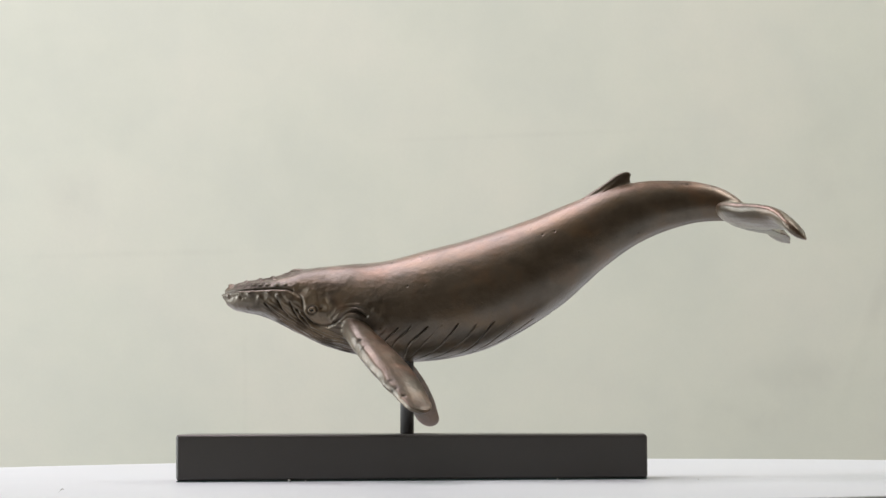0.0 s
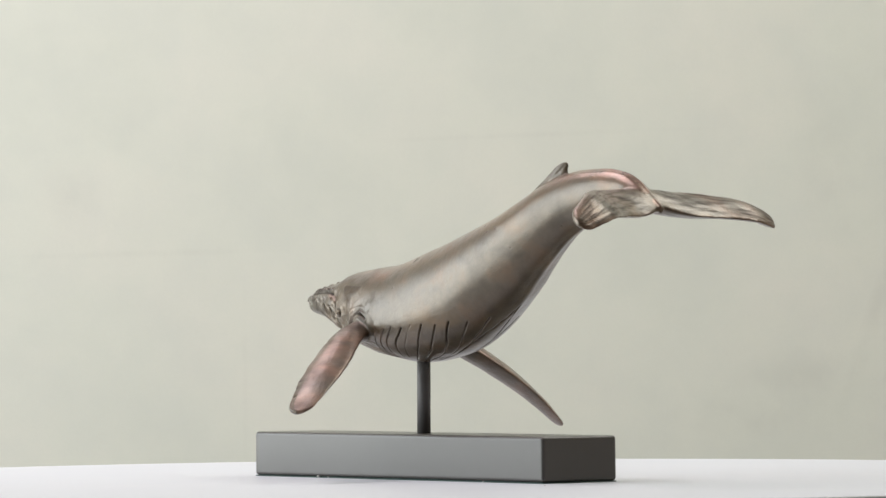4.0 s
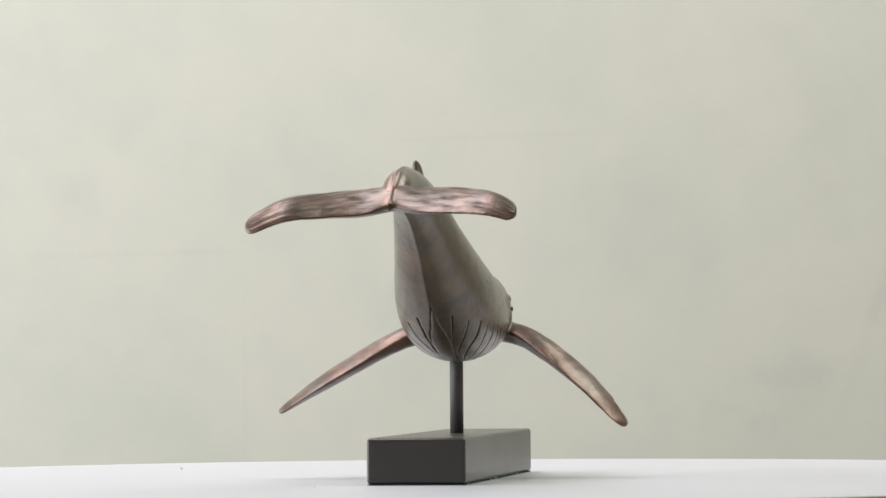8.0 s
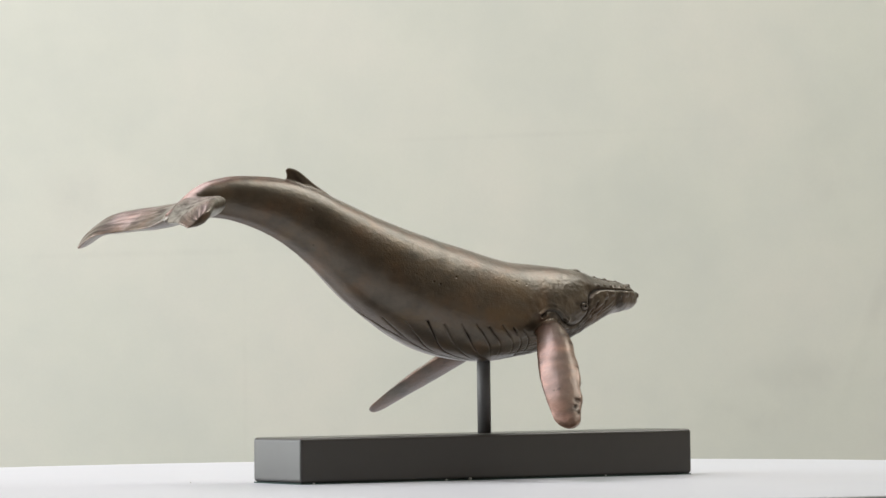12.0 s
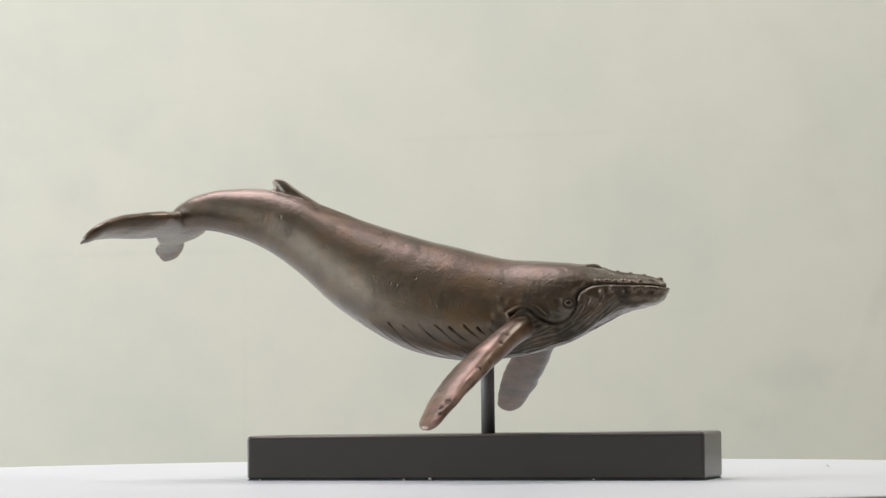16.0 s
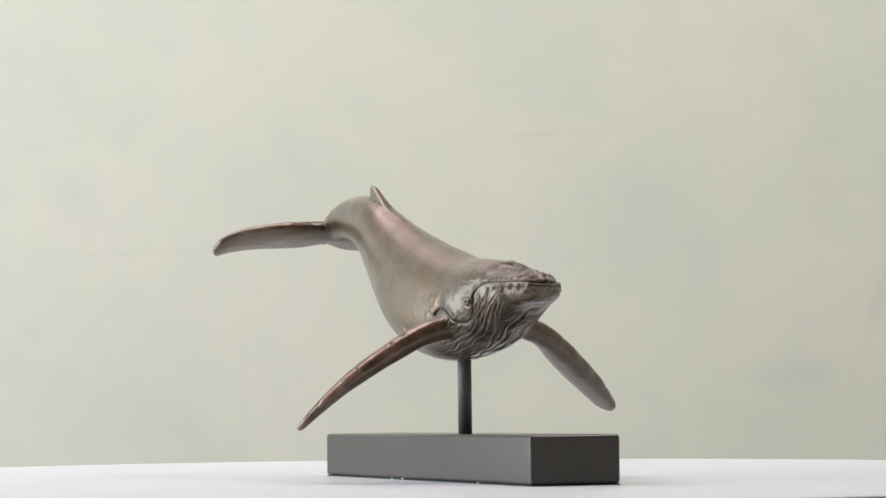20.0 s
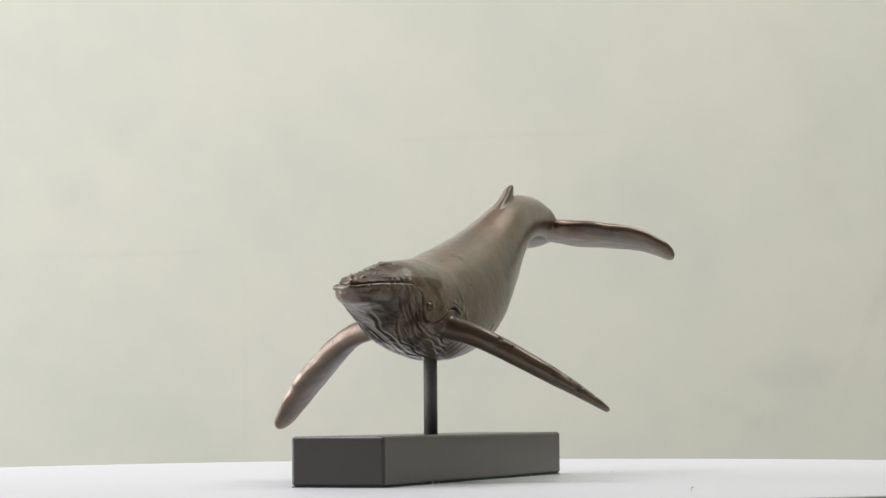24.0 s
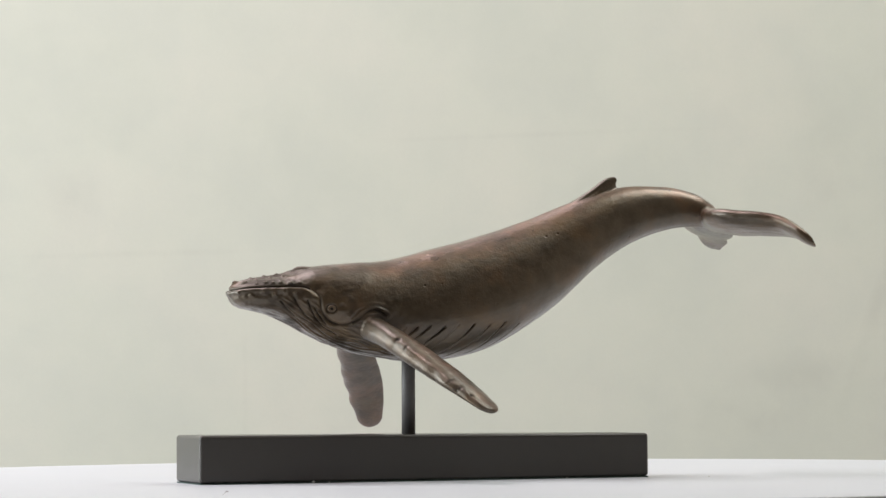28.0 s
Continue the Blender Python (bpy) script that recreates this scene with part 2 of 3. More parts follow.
def fibre(x, y):
    """A stiff little curl that stands on one end, thickest at its top."""
    bm = bmesh.new()
    rings = []
    for k in range(13):
        t = k / 12
        at = Vector((x + 0.0022 * (t - 0.6) * 1.4, y + 0.0010 * math.sin(3 * t), table_height(math.hypot(x, y)) - 0.0001 + 0.0022 * min(1, 1.5 * t) - 0.0008 * max(0.0, t - 0.7)))
        r = 0.00010 + 0.00055 * max(0.0, t - 0.35) * (1.3 - t)
        rings.append([bm.verts.new(at + Vector((0.3 * r * math.cos(v), r * math.cos(v), r * math.sin(v)))) for v in (2 * math.pi * q / 8 for q in range(8))])
    for p, r in zip(rings, rings[1:]):
        for q in range(8):
            bm.faces.new((p[q], r[q], r[(q + 1) % 8], p[(q + 1) % 8]))
    bm.faces.new(rings[0])
    bm.faces.new(rings[-1])
    return link_mesh("fibre", bm, CRUMB)


# ---- the whale sculpture: head towards -x, its left flank towards -y ----
# along the back: place, height of the back, height of the belly, half width
SPINE = np.array([
    (-0.1462, 0.1200, 0.1170, 0.0030), (-0.1440, 0.1222, 0.1128, 0.0075), (-0.1400, 0.1243, 0.1096, 0.0118), (-0.1326, 0.1266, 0.1075, 0.0156),
    (-0.1216, 0.1282, 0.1052, 0.0190), (-0.1068, 0.1310, 0.0988, 0.0222), (-0.0958, 0.1345, 0.0931, 0.0238),
    (-0.0848, 0.1364, 0.0879, 0.0262), (-0.0701, 0.1378, 0.0827, 0.0290), (-0.0407, 0.1404, 0.0769, 0.0318),
    (-0.0260, 0.1438, 0.0750, 0.0324), (-0.0114, 0.1478, 0.0756, 0.0324), (0.0033, 0.1514, 0.0776, 0.0320),
    (0.0216, 0.1566, 0.0821, 0.0308), (0.0400, 0.1622, 0.0904, 0.0285), (0.0583, 0.1684, 0.1016, 0.0252),
    (0.0766, 0.1757, 0.1148, 0.0217), (0.0986, 0.1845, 0.1345, 0.0174), (0.1205, 0.1896, 0.1503, 0.0134),
    (0.1423, 0.1907, 0.1601, 0.0108), (0.1642, 0.1889, 0.1652, 0.0088), (0.1780, 0.1846, 0.1656, 0.0082),
    (0.1880, 0.1782, 0.1646, 0.0066), (0.1960, 0.1712, 0.1630, 0.0050), (0.2025, 0.1655, 0.1615, 0.0030)])
# the mouth, from the tip of the snout to the fold over the flipper: (x, z)
MOUTH = [(-0.1470, 0.1198), (-0.1400, 0.1213), (-0.1326, 0.1217), (-0.1200, 0.1221), (-0.1080, 0.1224), (-0.1003, 0.1213), (-0.0937, 0.1163),
         (-0.0918, 0.1062), (-0.0868, 0.0998), (-0.0780, 0.0974), (-0.0700, 0.1006), (-0.0625, 0.1065), (-0.0560, 0.1068), (-0.0515, 0.1035)]
# wrinkles on the cheek (x, z)
CHEEK = [[(-0.1174, 0.1127), (-0.1130, 0.1075), (-0.1081, 0.1033)], [(-0.1089, 0.1141), (-0.1062, 0.1090), (-0.1027, 0.1051)], [(-0.1008, 0.1127), (-0.0980, 0.1060), (-0.0931, 0.0997), (-0.0804, 0.0911)],
         [(-0.0965, 0.1085), (-0.0930, 0.1032), (-0.0880, 0.0975)]]
# slits low on the flank: upper end and lower end (x, z)
SLITS = [((-0.0395, 0.0950), (-0.0455, 0.0885)), ((-0.0310, 0.0962), (-0.0392, 0.0882)), ((-0.0225, 0.0975), (-0.0330, 0.0870)), ((-0.0125, 0.0962), (-0.0232, 0.0868)),
         ((-0.0030, 0.0980), (-0.0150, 0.0862)), ((0.0075, 0.0985), (-0.0050, 0.0845)), ((0.0190, 0.0976), (0.0045, 0.0836)), ((0.0300, 0.0996), (0.0120, 0.0822)),
         ((0.0420, 0.0995), (0.0190, 0.0826)), ((0.0545, 0.1020), (0.0262, 0.0846)), ((0.0700, 0.1092), (0.0370, 0.0895))]


def seg_dist(x, z, a, b):
    """Distance from points to a line piece, and how far along it they lie."""
    (ax, az), (bx, bz) = a, b
    t = np.clip(((x - ax) * (bx - ax) + (z - az) * (bz - az)) / ((bx - ax) ** 2 + (bz - az) ** 2), 0, 1)
    return np.hypot(x - ax - t * (bx - ax), z - az - t * (bz - az)), t


def line_dist(x, z, pts):
    return np.min([seg_dist(x, z, a, b)[0] for a, b in zip(pts, pts[1:])], axis=0)


def smooth_line(pts, n=48):
    s = np.cumsum([0] + [math.dist(a, b) for a, b in zip(pts, pts[1:])])
    at = np.linspace(0, s[-1], n)
    return list(zip(smooth_curve(s, [p[0] for p in pts], at), smooth_curve(s, [p[1] for p in pts], at)))


def wobble(x, seed):
    return np.sin(x * 310 + seed * 2.1) * 0.5 + np.sin(x * 173 + seed * 4.7) * 0.5


def step(x, soft):
    """From 0 to 1 as x passes nought, over about four times soft."""
    return 1 / (1 + np.exp(np.clip(-x / soft, -50, 50)))


def noise_at(points, scale, seed=0.0):
    return np.array([noise.noise(Vector((x * scale + seed, y * scale, z * scale))) for x, y, z in points.tolist()])


def section(xs):
    """The whale's cross-section at places along it: top, belly, half width, widest height, sideways sway, roundness across, upwards and downwards."""
    top, bot, half = (smooth_curve(SPINE[:, 0], SPINE[:, k], xs) for k in (1, 2, 3))
    mid = bot + (top - bot) * smooth_curve([-0.15, -0.10, -0.03, 0.08, 0.20], [0.42, 0.46, 0.40, 0.46, 0.55], xs)
    sway = smooth_curve([-0.15, -0.08, 0.0, 0.10, 0.20], [0.0042, 0.0028, 0.0016, -0.0006, -0.0022], xs)
    power = smooth_curve([-0.15, -0.09, 0.0, 0.10, 0.20], [0.72, 0.86, 1.0, 1.12, 1.0], xs)
    lift = smooth_curve([-0.15, -0.115, -0.09, 0.0, 0.10, 0.20], [0.62, 0.66, 0.92, 1.0, 0.95, 1.0], xs)
    sag = smooth_curve([-0.15, -0.09, -0.01, 0.05, 0.11, 0.16, 0.20], [0.80, 0.95, 0.96, 0.86, 0.84, 0.95, 1.0], xs)
    return top, bot, half, mid, sway, power, lift, sag


def body_form():
    """The whale's plain trunk in rings (angle 0: right side, 90: back, 180: left side, 270: belly)."""
    xs = np.concatenate([np.linspace(-0.1462, -0.130, 40), np.linspace(-0.129, 0.160, 200), np.linspace(0.161, 0.2025, 50)])
    phi = np.linspace(0, 2 * np.pi, 160, endpoint=False)
    top, bot, half, mid, sway, power, lift, sag = (v[:, None] for v in section(xs))
    c, s = np.cos(phi)[None, :], np.sin(phi)[None, :]
    y = half * np.sign(c) * np.abs(c) ** power
    z = mid + np.where(s > 0, top - mid, mid - bot) * np.sign(s) * np.abs(s) ** np.where(s > 0, lift, sag)
    return np.stack([np.broadcast_to(xs[:, None], y.shape), sway + y, z], -1)


def blade_form(centre, chord_dir, chord, thick, scallop=0.0, nick=0.0, seed=0, n=96, m=56, camber=0.0, lump=0.0, tip=0.93):
    """A flipper or fluke: a lens section swept along a curve. centre: knots (x, y, z); chord and thick: knots along it.
    Gives its rings, how far out each lies, and the section's own angle."""
    u = np.linspace(0, 1, n) ** 0.9
    knots = np.linspace(0, 1, len(centre))
    C = np.stack([smooth_curve(knots, [c[k] for c in centre], u) for k in range(3)], -1)
    D = np.stack([smooth_curve(np.linspace(0, 1, len(chord_dir)), [c[k] for c in chord_dir], u) for k in range(3)], -1)
    T = np.gradient(C, axis=0)
    T /= np.linalg.norm(T, axis=1, keepdims=True)
    D /= np.linalg.norm(D, axis=1, keepdims=True)
    N = np.cross(D, T)
    N /= np.linalg.norm(N, axis=1, keepdims=True)
    ch = smooth_curve(np.linspace(0, 1, len(chord)), chord, u)
    th = smooth_curve(np.linspace(0, 1, len(thick)), thick, u)
    end = np.sqrt(np.clip(1 - np.clip((u - tip) / (1 - tip), 0, 1) ** 2, 0.004, 1))
    ch, th = ch * end, th * np.sqrt(end)
    a = np.linspace(0, 2 * np.pi, m, endpoint=False)
    ca, sa = np.cos(a), np.sin(a)
    across = 0.5 * np.sign(ca) * np.abs(ca) ** 0.9
    lens = 0.52 * sa * (0.95 + 0.40 * ca) * np.abs(sa) ** np.where(ca > 0, 0.05, 0.40)
    # knobs along the leading edge, small nicks along the trailing one
    out = np.clip((u - 0.25) / 0.2, 0, 1)
    lobes = 1 + scallop * out * (np.sin(u * 27 + seed) * 0.6 + np.sin(u * 43 + seed * 2.3) * 0.5)
    nicks = 1 + nick * out * (np.sin(u * 61 + seed * 1.7) * 0.35 + np.sin(u * 113 + seed) * 0.15 + 0.5 * np.sin(u * 23 + seed))
    wide = 1 + (np.where(ca[None, :] > 0, lobes[:, None], nicks[:, None]) - 1) * np.abs(ca)[None, :] ** 3
    P = C[:, None] + D[:, None] * (ch[:, None] * across[None] * wide)[..., None] + N[:, None] * (th[:, None] * lens[None] + camber * ch[:, None] * (0.25 - across[None] ** 2))[..., None]
    if lump:
        swell = noise_at(P.reshape(-1, 3), 55, seed).reshape(n, m)
        P = P + N[:, None] * (lump * swell * np.sign(sa)[None] * np.abs(sa)[None] ** 0.6 * end[:, None])[..., None]
    return P, u, a


def tube_faces(rows, n, start=0):
    idx = np.arange(rows * n).reshape(rows, n) + start
    nxt = np.roll(idx, -1, axis=1)
    quads = np.stack([idx[:-1], nxt[:-1], nxt[1:], idx[1:]], -1).reshape(-1, 4).tolist()
    return quads + [idx[0][::-1].tolist(), idx[-1].tolist()]


def cast(grids, size):
    """Melts closed tubes into one skin of even, small quads. Gives its points and faces."""
    points, faces, start = [], [], 0
    for P in grids:
        bm = bmesh.new()
        me = bpy.data.meshes.new("form")
        me.from_pydata(P.reshape(-1, 3).tolist(), [], tube_faces(*P.shape[:2]))
        bm.from_mesh(me)
        bmesh.ops.recalc_face_normals(bm, faces=bm.faces)
        points += [tuple(v.co) for v in bm.verts]
        faces += [[v.index + start for v in f.verts] for f in bm.faces]
        start = len(points)
        bm.free()
        bpy.data.meshes.remove(me)
    me = bpy.data.meshes.new("form")
    me.from_pydata(points, [], faces)
    ob = new("form", me)
    melt = ob.modifiers.new("melt", "REMESH")
    melt.mode, melt.voxel_size, melt.adaptivity = "VOXEL", size, 0.0
    done = bpy.data.meshes.new_from_object(ob.evaluated_get(bpy.context.evaluated_depsgraph_get()))
    V = np.empty(len(done.vertices) * 3)
    done.vertices.foreach_get("co", V)
    F = np.empty(len(done.loops), dtype=np.int64)
    done.loops.foreach_get("vertex_index", F)
    bpy.data.objects.remove(ob)
    bpy.data.meshes.remove(me)
    bpy.data.meshes.remove(done)
    return V.reshape(-1, 3), F.reshape(-1, 4)


def point_normals(V, F):
    n = np.cross(V[F[:, 2]] - V[F[:, 0]], V[F[:, 3]] - V[F[:, 1]])
    out = np.stack([sum(np.bincount(F[:, q], n[:, k], len(V)) for q in range(4)) for k in range(3)], -1)
    return out / np.maximum(np.linalg.norm(out, axis=1, keepdims=True), 1e-12)


def relax(V, F, weight, times):
    """Draws each point towards the middle of its neighbours, as far as its weight says."""
    a, b = F.ravel(), np.roll(F, -1, axis=1).ravel()
    count = np.maximum(np.bincount(a, minlength=len(V)), 1)[:, None]
    for _ in range(times):
        mean = np.stack([np.bincount(a, V[b, k], len(V)) for k in range(3)], -1) / count
        V = V + weight[:, None] * (mean - V)
    return V


def sculpt_body(V, N):
    """Carves the trunk's skin: mouth, pleats, eyes, folds, slits, blowholes, knobs and the uneven casting.
    Gives how far each point moves along its normal, how much painted hollow shade and grime darken its colour, and how
    far it is rubbed."""
    X, Y, Z = V.T
    top, bot, half, mid, sway, power, lift, sag = section(np.clip(X, -0.1461, 0.2024))
    c = np.clip(np.abs(Y - sway) / half, 0, 1.2) ** (1 / power) * np.sign(Y - sway)
    s = np.clip(np.abs(Z - mid) / np.where(Z > mid, top - mid, mid - bot), 0, 1.2) ** (1 / np.where(Z > mid, lift, sag)) * np.sign(Z - mid)
    phi = np.arctan2(s, c)
    S, C = np.sin(phi), np.abs(np.cos(phi))
    ang = np.degrees(phi) % 360
    side = np.where(c >= 0, 1.0, -1.0)
    # degrees round from the middle of the belly
    low = np.where(side > 0, (ang + 90) % 360, 270 - ang)
    push, dark = np.zeros_like(X), np.zeros_like(X)

    # each cut also puts the shade of its crease into the colour
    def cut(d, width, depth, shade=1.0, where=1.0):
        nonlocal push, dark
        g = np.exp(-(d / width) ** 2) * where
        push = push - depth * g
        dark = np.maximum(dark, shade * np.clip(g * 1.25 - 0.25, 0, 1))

    rough = noise_at(V, 95, 3.0)
    mouth = smooth_line(MOUTH)
    mx, mzs = [p[0] for p in mouth[:28]], [p[1] for p in mouth[:28]]
    mz = np.interp(X, mx, mzs)
    lip = line_dist(X, Z, mouth)
    flank = np.where(X < -0.128, 1.0, (C > 0.15) * 1.0)
    jaw = X < -0.099
    cut(lip, np.where(jaw, 0.00065 + 0.0005 * np.clip((X + 0.125) / 0.025, 0, 1), 0.00085) * (1 + 0.3 * rough), np.where(jaw, 0.0016, 0.0012 * np.clip(0.9 + rough, 0.3, 1.3)), np.where(jaw, 0.97, 0.75 * np.clip(0.9 + rough, 0.3, 1.2)), flank)
    # lips swell below the line, the upper jaw is narrower
    head = step(-0.099 - X, 0.003)
    push += -0.0012 * head * step(Z - mz - 0.0002, 0.0004) * flank * np.clip(C * 1.6, 0, 1)
    push += np.where(jaw, 0.0007, 0.0001 + 0.0005 * rough) * np.exp(-((lip - 0.0022) / 0.0015) ** 2) * flank * np.where((Z < mz) | (X > -0.098), 1.0, 0.0)
    # the swollen end of the lower lip
    push += 0.0010 * np.exp(-(((X + 0.1010) / 0.0065) ** 2 + ((Z - 0.1150) / 0.0045) ** 2)) * flank
    # throat pleats: from the lower lip down and back, under the eye and the flipper
    for k in range(-8, 9):
        a = abs(k)
        climb = np.clip((-0.080 - X) / (0.064 - 0.0045 * a), 0, 1) ** 1.7
        line = a * 9.4 + 2.6 * wobble(X, k) + 2.0 * rough + (112 - a * 9.4) * climb * (a > 0) - 0.9 * a * np.clip((X + 0.080) / 0.04, 0, 1)
        around = 0.011 + 0.55 * np.interp(X, SPINE[:, 0], SPINE[:, 3])
        d = np.abs(np.where(k >= 0, (ang - 270 + 180) % 360 - 180 - line, (270 - ang + 180) % 360 - 180 - line)) * around / 57.3
        d = d / np.sqrt(1 + (112 * 1.7 * climb ** 0.41 * around / 57.3 / (0.064 - 0.0045 * a)) ** 2)
        end = -0.036 + 0.004 * ((k * 7) % 5) - 0.0034 * a
        run = step(X + 0.120 - 0.003 * ((k * 5) % 4), 0.003) * step(end - X, 0.004)
        under = np.where(jaw, step(mz - Z - 0.0060 + 0.0012 * wobble(X, 2), 0.0014), 1.0)
        below = np.where(X > -0.099, step(np.interp(X, [p[0] for p in mouth[24:]], [p[1] for p in mouth[24:]]) - Z - 0.0022, 0.0007), 1.0)
        deep = 0.75 + 0.5 * wobble(X * 0.7, k + 3) + 0.6 * rough
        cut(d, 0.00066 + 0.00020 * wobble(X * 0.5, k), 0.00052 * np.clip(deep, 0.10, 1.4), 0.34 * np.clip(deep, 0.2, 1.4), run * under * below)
        push += 0.00025 * np.exp(-((d - 0.0016) / 0.0007) ** 2) * run * under * below
    # folds over the root of the flipper
    for k, depth in ((0, 0.0006), (1, 0.0005)):
        a = [(-0.0720 - 0.001 * k, 0.1000 + 0.002 * k), (-0.0655, 0.1060 + 0.0026 * k), (-0.0580, 0.1075 + 0.0026 * k), (-0.0510 + 0.002 * k, 0.1035 + 0.003 * k)]
        fold = line_dist(X + 0.0010 * rough, Z + 0.0008 * wobble(X, k), smooth_line(a, 24))
        some = np.clip(0.75 + 1.1 * rough - (0.5 * step(X + 0.052, 0.004) if k else 0), 0.1, 1.2)
        cut(fold, 0.0007, depth * some, 0.42, flank * some)
        push += 0.0006 * np.exp(-((fold - 0.0016) / 0.0011) ** 2) * flank * some
    # a few deep wrinkles on the cheek under the lip
    for q, pts in enumerate(CHEEK):
        d = line_dist(X + 0.0004 * rough, Z + 0.0005 * wobble(X, q), smooth_line(pts, 14))
        cut(d, 0.00055, np.where(side < 0, 0.0011, 0.0007), np.where(side < 0, 0.9, 0.6), flank * np.clip(0.95 + 0.8 * rough, 0.3, 1))
    # slits low on the flank, running together under the belly towards the rod
    arc = 0.034 / 57.3
    for q, (a, b) in enumerate(SLITS):
        ends = []
        for x, z in (a, b):
            _, bo, _, mi, _, _, _, li = (float(v[0]) for v in section(np.array([x])))
            ends.append((x, 90 - math.degrees(math.asin(min(1.0, max(0.0, (mi - z) / (mi - bo)) ** (1 / li))))))
        (x0, a0), (x1, a1) = ends
        last = (x1 - 0.5 * (x0 - x1) - max(0.0, 0.5 * (x1 + 0.025)), 0.30 * a1 + 2 * (q % 3))
        pts = smooth_line([(x0, a0 * arc), (x1, a1 * arc), (last[0], last[1] * arc)], 16)
        shift = np.where(side > 0, 0.0015, 0.0)
        sx, sa = X - shift + 0.0003 * rough, (low + 0.5 * wobble(X * 2, q)) * arc
        best, far = np.full_like(X, 1.0), np.zeros_like(X)
        for i, (p, r) in enumerate(zip(pts, pts[1:])):
            d, t = seg_dist(sx, sa, p, r)
            far = np.where(d < best, (i + t) / 15, far)
            best = np.minimum(best, d)
        thin = 1.15 - 0.75 * far
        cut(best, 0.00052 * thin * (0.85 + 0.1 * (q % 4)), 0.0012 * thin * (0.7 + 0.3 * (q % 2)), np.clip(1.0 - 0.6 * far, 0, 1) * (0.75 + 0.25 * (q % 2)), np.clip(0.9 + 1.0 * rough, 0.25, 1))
    # hollow behind the corner of the mouth
    cut(np.hypot((X + 0.0945) / 1.3, (Z - 0.1205) / 0.9), 0.0034, 0.0013, 0.35, flank)
    # brow and socket round the eye
    ex, ez = np.where(side > 0, -0.0880, -0.0860), np.where(side > 0, 0.1103, 0.1080)
    r = np.hypot((X - ex) / 1.15, Z - ez)
    push += 0.0016 * np.exp(-(r / 0.0042) ** 2) * flank
    cut(np.abs(r - 0.0026), 0.0006, 0.0008, 0.7, flank)
    cut(np.hypot((X - ex - 0.0062) / 1.4, (Z - ez - 0.0015)), 0.0016, 0.0008, 0.2, flank)
    # blowhole mound with two slits, and the ridge before it
    push += 0.0024 * np.exp(-((X + 0.1005) / 0.0060) ** 2 - ((Y - 0.0035) / 0.0060) ** 2) * (S > 0.3)
    push += 0.0010 * np.exp(-((Y - 0.0038) / 0.0022) ** 2) * (S > 0.3) * step(-0.104 - X, 0.0015)
    for sgn in (-1, 1):
        d, _ = seg_dist(X, Y, (-0.1035, 0.0035 + sgn * 0.0020), (-0.0960, 0.0035 + sgn * 0.0052))
        cut(d, 0.0014, 0.0022, 0.97, (S > 0.3) * 1.0)
    # low ridges down the tail stock and a keel under it, a shallow hollow on each side of the stock
    keel = step(X - 0.045, 0.01)
    push += 0.0007 * keel * (np.exp(-((ang - 90) / 9) ** 2) + np.exp(-((ang - 270) / 9) ** 2))
    push -= 0.0009 * np.exp(-((X - 0.080) / 0.028) ** 2 - ((low - 78) / 20) ** 2)
    # a few pits in the casting
    for px, pz, sd in ((0.0289, 0.1255, 1), (0.0245, 0.1240, 1), (0.0120, 0.1285, 1), (-0.0250, 0.1230, -1), (0.0610, 0.1560, -1), (0.0690, 0.1580, -1)):
        cut(np.hypot(X - px, Z - pz), 0.00050, 0.0007, 0.9, (side == sd) * 1.0)
    rnd = random.Random(9)
    for _ in range(14):
        px, q = rnd.uniform(-0.07, 0.13), rnd.uniform(0.15, 0.8)
        pz = float(np.interp(px, SPINE[:, 0], SPINE[:, 2] + q * (SPINE[:, 1] - SPINE[:, 2])))
        cut(np.hypot(X - px, Z - pz), rnd.uniform(0.0003, 0.0005), 0.0005, 0.6, (side == rnd.choice((-1, 1))) * 1.0)
    for _ in range(60):
        px, q, h = rnd.uniform(-0.08, 0.16), rnd.uniform(0.1, 0.95), rnd.uniform(-0.00018, 0.00018)
        pz = float(np.interp(px, SPINE[:, 0], SPINE[:, 2] + q * (SPINE[:, 1] - SPINE[:, 2])))
        r2 = rnd.uniform(0.004, 0.011)
        push += h * np.exp(-((X - px) ** 2 + (Z - pz) ** 2) / r2 ** 2) * (side == rnd.choice((-1, 1)))
    # the uneven skin of the casting, and dark grime left on the head and round the flippers
    skin = noise_at(V, 75) + 0.5 * noise_at(V, 160)
    crust = step(-0.062 - X, 0.012) * np.where(S > 0.6, 0.5, 1.0)
    push += 0.00013 * skin + 0.00006 * np.clip(0.6 + 1.2 * noise_at(V, 40, 9.0), 0, 1.3) * noise_at(V, 340, 1.0) + crust * (0.00022 * noise_at(V, 260) + 0.00016 * noise_at(V, 520, 5.0))
    dirt = np.clip((skin - 0.05) / 0.45, 0, 1) * step(-0.045 - X, 0.010) * np.where(S > 0.6, 0.35, 1.0)
    dark = np.maximum(dark, 0.55 * dirt)
    # the snout's top is darkened in the colour to hold down its highlight
    dark = np.maximum(dark, np.clip(0.32 + 0.5 * skin, 0, 0.6) * step(-0.090 - X, 0.004) * step(S - 0.35, 0.08))
